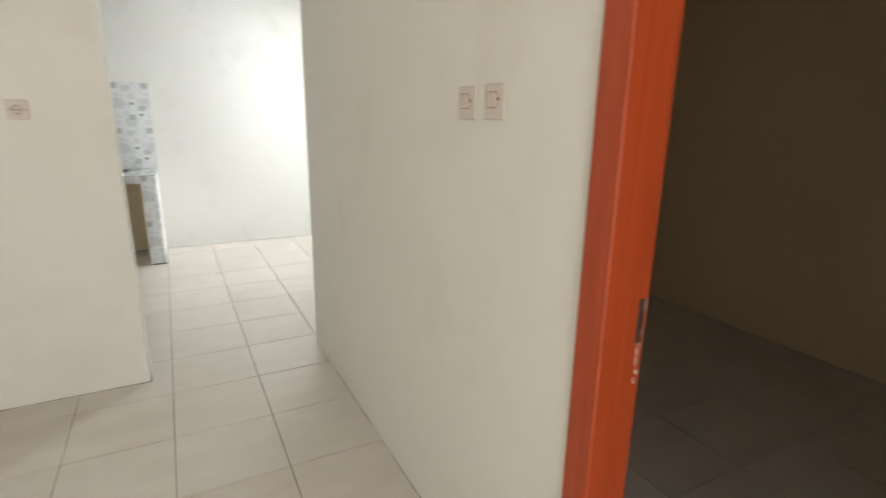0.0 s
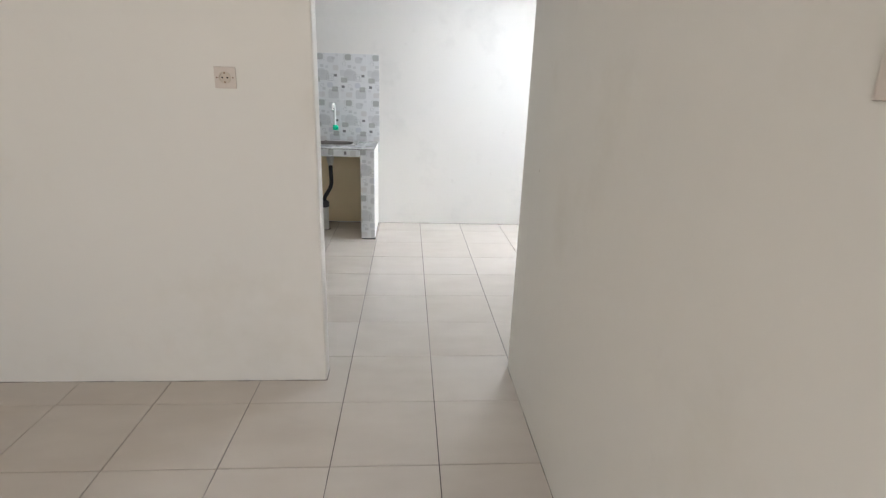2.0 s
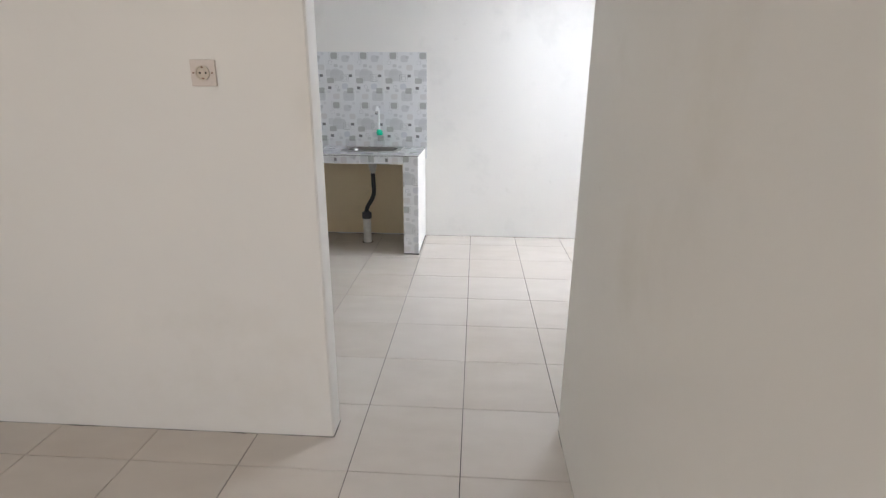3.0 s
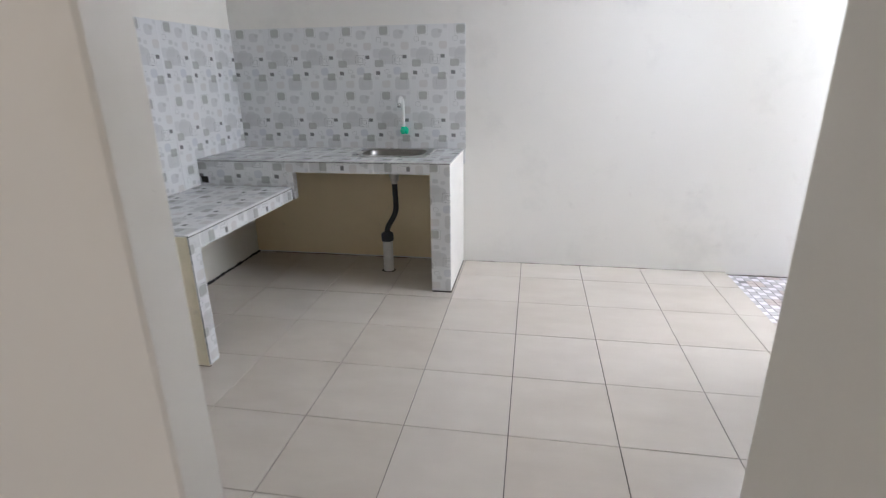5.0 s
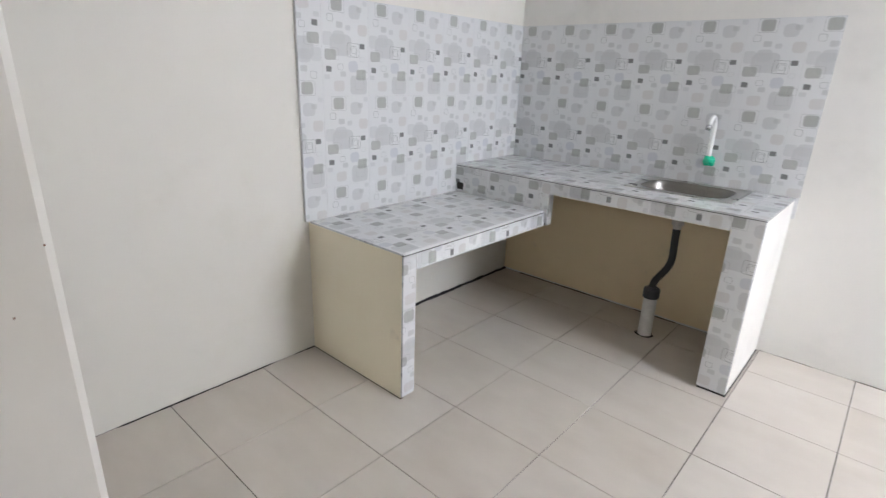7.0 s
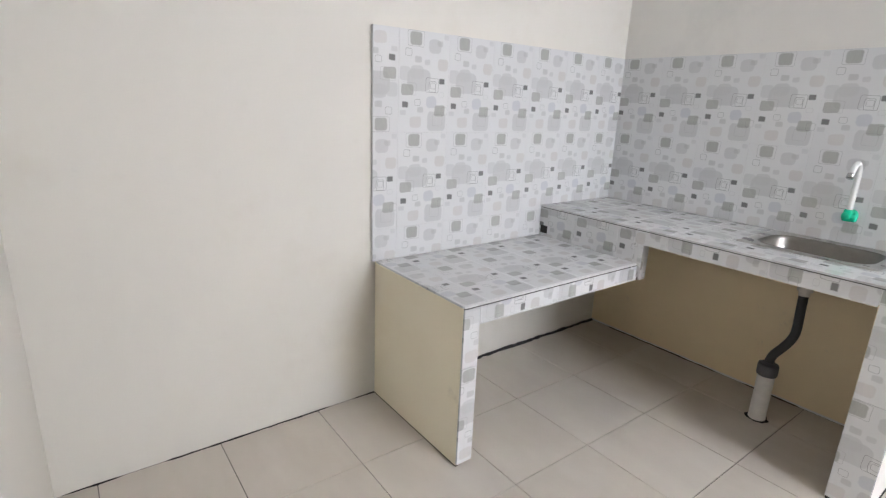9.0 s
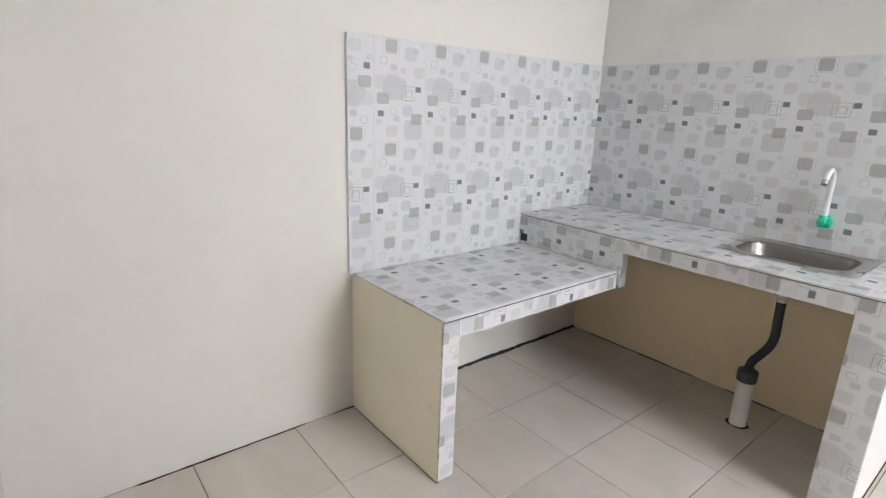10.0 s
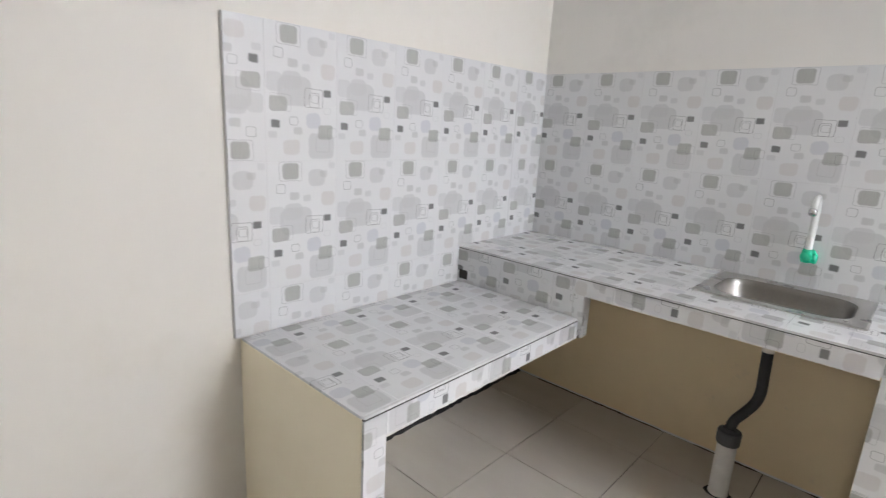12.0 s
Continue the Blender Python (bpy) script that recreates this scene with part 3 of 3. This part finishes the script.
def loft(rings, close_last=True):
    bm = bmesh.new()
    made = [[bm.verts.new(p) for p in ring] for ring in rings]
    for a, b in zip(made, made[1:]):
        for k in range(len(a)):
            j = (k + 1) % len(a)
            bm.faces.new((a[k], a[j], b[j], b[k]))
    if close_last:
        bm.faces.new(made[-1])
    return bm


def sink():
    cx, cy, w, h, z = (SINK[0] + SINK[1]) / 2, (SINK[2] + SINK[3]) / 2, SINK[1] - SINK[0], SINK[3] - SINK[2], HIGH_Z
    ob = thing("kitchen_sink", (cx, cy, z), "stainless steel single-bowl sink set into the tiled counter", "sink")
    rim = [rounded(w, h, 0.012, z + 0.0005, cx, cy), rounded(w - 0.002, h - 0.002, 0.012, z + 0.004, cx, cy), rounded(w - 0.02, h - 0.02, 0.012, z + 0.005, cx, cy),
           rounded(w - 0.03, h - 0.03, 0.014, z + 0.003, cx, cy), rounded(w - 0.085, h - 0.095, 0.082, z + 0.003, cx, cy - 0.005)]
    part("rim", loft(rim, False), STEEL, ob, smooth=True)
    bowl = [rounded(w - 0.085, h - 0.095, 0.082, z + 0.003, cx, cy - 0.005), rounded(w - 0.094, h - 0.104, 0.082, z - 0.001, cx, cy - 0.005), rounded(w - 0.10, h - 0.11, 0.082, z - 0.02, cx, cy - 0.005),
            rounded(w - 0.12, h - 0.13, 0.082, z - 0.080, cx, cy - 0.005), rounded(w - 0.15, h - 0.16, 0.075, z - 0.104, cx, cy - 0.005),
            rounded(w - 0.20, h - 0.21, 0.06, z - 0.112, cx, cy - 0.005), rounded(0.09, 0.09, 0.0449, z - 0.115, cx, cy - 0.005)]
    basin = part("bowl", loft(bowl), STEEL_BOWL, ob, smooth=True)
    m = Matrix.Translation((cx, cy - 0.005, z - 0.1145))
    part("drain", lathe([(0, 0.002), (0.028, 0.002), (0.036, 0.004), (0.042, 0.003), (0.043, 0.0)], m), STEEL, basin, smooth=True)
    part("drain_hole", lathe([(0, 0.0045), (0.02, 0.0045), (0.021, 0.0)], m, 20), DARK, basin)


sink()


# ---- tap ----
def tap():
    x, y, z = -0.409, N_Y - 0.015, 0.924
    ob = thing("kitchen_tap", (x, y, z), "white plastic gooseneck tap with a green valve on the tiled wall", "tap")
    into = Matrix.Translation((x, y, z)) @ Matrix.Rotation(radians(90), 4, "X")
    part("wall_flange", lathe([(0, 0), (0.024, 0), (0.024, 0.004), (0.014, 0.008), (0.012, 0.03)], into, 24), GREEN_PLASTIC, ob, smooth=True)
    body = lathe([(0, 0.018), (0.017, 0.018), (0.020, 0.024), (0.020, 0.058), (0.017, 0.064), (0, 0.065)], into, 24)
    lathe([(0.0, -0.022), (0.016, -0.022), (0.018, -0.018), (0.018, 0.020), (0.014, 0.026), (0.0, 0.026)], Matrix.Translation((x, y - 0.042, z)), 24, bm=body)
    valve = part("valve_body", body, GREEN_PLASTIC, ob, "green plastic valve body", smooth=True)
    knob = lathe([(0, 0), (0.012, 0), (0.018, 0.004), (0.019, 0.014), (0.015, 0.02), (0, 0.021)], Matrix.Translation((x + 0.012, y - 0.048, z - 0.004)) @ Matrix.Rotation(radians(90), 4, "Y"), 8)
    part("knob", knob, GREEN_PLASTIC, valve, "green plastic turning knob")
    a = Vector((x, y - 0.042, z + 0.022))
    d = Vector((0.02, -1.0, 0)).normalized()
    pts = [a, a + Vector((0, 0, 0.07)), a + Vector((0, 0, 0.135)), a + d * 0.012 + Vector((0, 0, 0.172)), a + d * 0.045 + Vector((0, 0, 0.192)),
           a + d * 0.082 + Vector((0, 0, 0.180)), a + d * 0.102 + Vector((0, 0, 0.150))]
    spout = part("spout", tube(pts, 0.0112, 18), WHITE_PLASTIC, ob, "white plastic gooseneck spout", smooth=True)
    e = pts[-1]
    way = (pts[-1] - pts[-2]).normalized()
    part("nozzle", lathe([(0, -0.004), (0.0124, -0.004), (0.0126, 0.0), (0.0124, 0.014), (0.009, 0.015), (0, 0.014)], Matrix.Translation(e) @ way.to_track_quat("Z", "Y").to_matrix().to_4x4(), 20), GREY_PLASTIC, spout, "grey nozzle tip", smooth=True)


tap()


# ---- drain pipe under the sink ----
def waste():
    cx, cy = -0.433, 5.458
    px, py = -0.498, 5.458
    ob = thing("drain_pipe", (px, py, 0), "white waste pipe with black hose under the sink", "pipe")
    part("connector", lathe([(0, 0.688), (0.034, 0.688), (0.034, 0.655), (0.028, 0.65), (0.028, 0.626), (0.020, 0.622), (0.020, 0.606), (0, 0.606)], Matrix.Translation((cx, cy, 0)), 24), BEIGE_NUT, ob, "beige plastic connector", smooth=False)
    pts = [(cx, cy, 0.612), (cx + 0.002, cy, 0.53), (cx + 0.004, cy, 0.455), (cx - 0.006, cy, 0.405), (cx - 0.034, cy + 0.002, 0.352), (px + 0.010, py, 0.318), (px, py, 0.285), (px, py, 0.255)]
    part("hose", tube(pts, 0.0175, 18, 0.06), BLACK_RUBBER, ob, "black corrugated rubber hose", smooth=True)
    m = Matrix.Translation((px, py, 0))
    part("cap", lathe([(0, 0.276), (0.024, 0.276), (0.030, 0.270), (0.039, 0.266), (0.041, 0.258), (0.041, 0.222), (0.039, 0.216), (0.030, 0.214)], m, 28), DARK_CAP, ob, "dark grey reducer cap", smooth=False)
    part("pipe", lathe([(0, 0.24), (0.034, 0.24), (0.034, 0.012), (0.036, 0.0), (0.036, -0.01)], m, 32), PVC, ob, "dusty white pipe", smooth=True)
    rng = random.Random(2)
    bm = bmesh.new()
    inner = [bm.verts.new((px + 0.03 * math.cos(k * math.tau / 28), py + 0.03 * math.sin(k * math.tau / 28), 0.0045)) for k in range(28)]
    outer = [bm.verts.new((px + r * math.cos(k * math.tau / 28), py + r * math.sin(k * math.tau / 28), 0.0006)) for k in range(28) for r in (rng.uniform(0.040, 0.050),)]
    for k in range(28):
        bm.faces.new((inner[k], inner[(k + 1) % 28], outer[(k + 1) % 28], outer[k]))
    part("sealant", bm, TAR, ob, "black ragged sealant ring at the floor")


waste()


# ---- switches and socket ----
def light_switch():
    ob = thing("light_switch", (0, 0, 0), "cream plastic double light switch on the corridor wall", "switch", "light switches")
    plate = part("plate", box(-0.0045, 0, -0.040, 0.040, -0.040, 0.040, 0.003, segs=2), SWITCH, ob)
    for y0, y1 in ((0.009, 0.025), (-0.012, 0.005)):
        part("rocker", box(-0.0072, -0.003, y0, y1, -0.012, 0.021, 0.002, segs=2), ROCKER, ob)
        for z in (-0.0135, 0.0222):
            part("rocker_line", box(-0.0052, -0.0040, y0, y1, z - 0.0008, z + 0.0008), BROWN, plate)
        # Brown strip puts the rocker's shaded right side into colour.
        part("rocker_line", box(-0.0052, -0.0040, y0 - 0.0016, y0 - 0.0004, -0.012, 0.021), BROWN, plate)
    part("indicator", lathe([(0, 0), (0.004, 0), (0.0035, 0.002), (0, 0.0022)], Matrix.Translation((-0.0045, -0.0205, 0.006)) @ Matrix.Rotation(radians(-90), 4, "Y"), 12), BROWN, ob, "small dark indicator")
    return ob


sw = light_switch()
sw.matrix_basis = pose(COR_X0, 1.077, 1.379)
copy_thing(sw, pose(COR_X0, 1.201, 1.377))


def socket():
    x, z = -0.433, 1.338
    ob = thing("power_socket", (x, STUB_Y0, z), "cream plastic round power socket on the partition wall", "socket")
    part("plate", box(x - 0.040, x + 0.040, STUB_Y0 - 0.010, STUB_Y0, z - 0.040, z + 0.040, 0.003, segs=2), SWITCH, ob)
    m = Matrix.Translation((x, STUB_Y0 - 0.009, z)) @ Matrix.Rotation(radians(90), 4, "X")
    ring = part("ring", lathe([(0.0225, 0), (0.0225, 0.006), (0.0195, 0.006), (0.0185, 0.0015), (0, 0.0015)], m, 36), SOCKET_IN, ob, "brownish round recess")
    for s in (-1, 1):
        part("pin_hole", lathe([(0, 0.0022), (0.0032, 0.0022), (0.0034, 0)], Matrix.Translation((s * 0.0095, 0, 0)) @ m, 12), DARK, ring)
        part("contact_clip", box(x - 0.003, x + 0.003, STUB_Y0 - 0.0145, STUB_Y0 - 0.009, z + s * 0.017 - 0.003, z + s * 0.017 + 0.003), BROWN, ring)
        part("side_mark", box(x + s * 0.030 - 0.003, x + s * 0.030 + 0.003, STUB_Y0 - 0.0112, STUB_Y0 - 0.009, z - 0.0022, z + 0.0022), BROWN, ob)


socket()

# ---- wet yard: mosaic floor a little lower ----
yard = thing("yard_floor", (2.6, 5.1, -0.03), "white and grey mosaic tiled floor of the wet yard", "floor", kind="structure")
part("bed", box(YARD_X, 3.80, YARD_Y - 0.002, N_Y, -0.10, -0.022), GROUT_W, yard)
rng = random.Random(21)
white, grey, brown = bmesh.new(), bmesh.new(), bmesh.new()
CELL = 0.047
for i in range(int((3.80 - YARD_X) / CELL)):
    for j in range(int((N_Y - YARD_Y) / CELL)):
        cx, cy = YARD_X + (i + 0.5) * CELL, N_Y - (j + 0.5) * CELL
        is_brown = (i % 7 in (2, 3)) and (j % 6 in (2, 3)) or (i % 7 in (5, 6)) and (j % 6 in (5, 0))
        pale = (i + j) % 2 == 0
        bm = brown if is_brown else white if pale else grey
        hx, hy, z = CELL * 0.475, CELL * 0.475, -0.0195 + rng.uniform(0, 0.0015)
        ring = ((-hx, -hy), (hx, -hy), (hx, hy), (-hx, hy))
        lo = [bm.verts.new((cx + a, cy + b, -0.023)) for a, b in ring]
        up = [bm.verts.new((cx + a * 0.96, cy + b * 0.96, z)) for a, b in ring]
        for k in range(len(ring)):
            n = (k + 1) % len(ring)
            bm.faces.new((lo[k], lo[n], up[n], up[k]))
        bm.faces.new(up)
for bm, mat in ((white, MOSAIC_W), (grey, MOSAIC), (brown, MOSAIC_B)):
    tagged(part("mosaic_pieces", bm, mat, yard), kind="stuff")

# ---- floor tiles: 40 x 40 cm ----
bm = box(W_X, YARD_X, COR_Y, N_Y, -0.10, -0.0045)
box(W_X, 3.33, -1.5, COR_Y, -0.10, -0.0045, bm=bm)
box(W_X, COR_X1, -2.58, -1.5, -0.10, -0.0045, bm=bm)
floor = tagged(new("floor", mesh_of("floor", bm, GROUT)),
               "beige ceramic floor tiles with dark thin joints", "floor", kind="structure")
GX, GY, PITCH, JOINT = 0.0, 5.05, 0.40, 0.0016
floor_meshes = {}


def floor_tile(x0, x1, y0, y1):
    key = (round(x1 - x0, 4), round(y1 - y0, 4))
    if key not in floor_meshes:
        bm = bmesh.new()
        w, h = key
        c = 0.0004
        rings = [[bm.verts.new((x, y, z)) for x, y in ((d, d), (w - d, d), (w - d, h - d), (d, h - d))] for d, z in ((0, -0.007), (0, -0.0006), (c, 0.0))]
        for a, b in zip(rings, rings[1:]):
            for k in range(4):
                bm.faces.new((a[k], a[(k + 1) % 4], b[(k + 1) % 4], b[k]))
        bm.faces.new(rings[-1])
        floor_meshes[key] = mesh_of("floor_tile", bm, FLOOR_TILE)
    ob = new("floor_tile", floor_meshes[key])
    ob.matrix_basis = Matrix.Translation((x0, y0, rng.uniform(-0.0004, 0.0003)))
    adopt(ob, floor)


for i in range(-5, 9):
    for j in range(-20, 3):
        x0, x1 = GX + i * PITCH, GX + (i + 1) * PITCH
        y0, y1 = GY + j * PITCH, GY + (j + 1) * PITCH
        if y0 > COR_Y - 0.12:
            x1 = min(x1, YARD_X)
        x0, x1, y0, y1 = max(x0, W_X), min(x1, 3.33), max(y0, -2.58), min(y1, N_Y)
        if x0 - W_X < 0.02:
            x0 = W_X
        if x0 > COR_X1 and y0 < -1.62:
            continue
        if x1 - x0 < 0.02 or y1 - y0 < 0.02:
            continue
        floor_tile(x0 + (JOINT if x0 > W_X + 0.01 else 0), x1 - (JOINT if x1 < 3.3 else 0), y0 + JOINT, y1 - (JOINT if y1 < N_Y - 0.01 else 0))
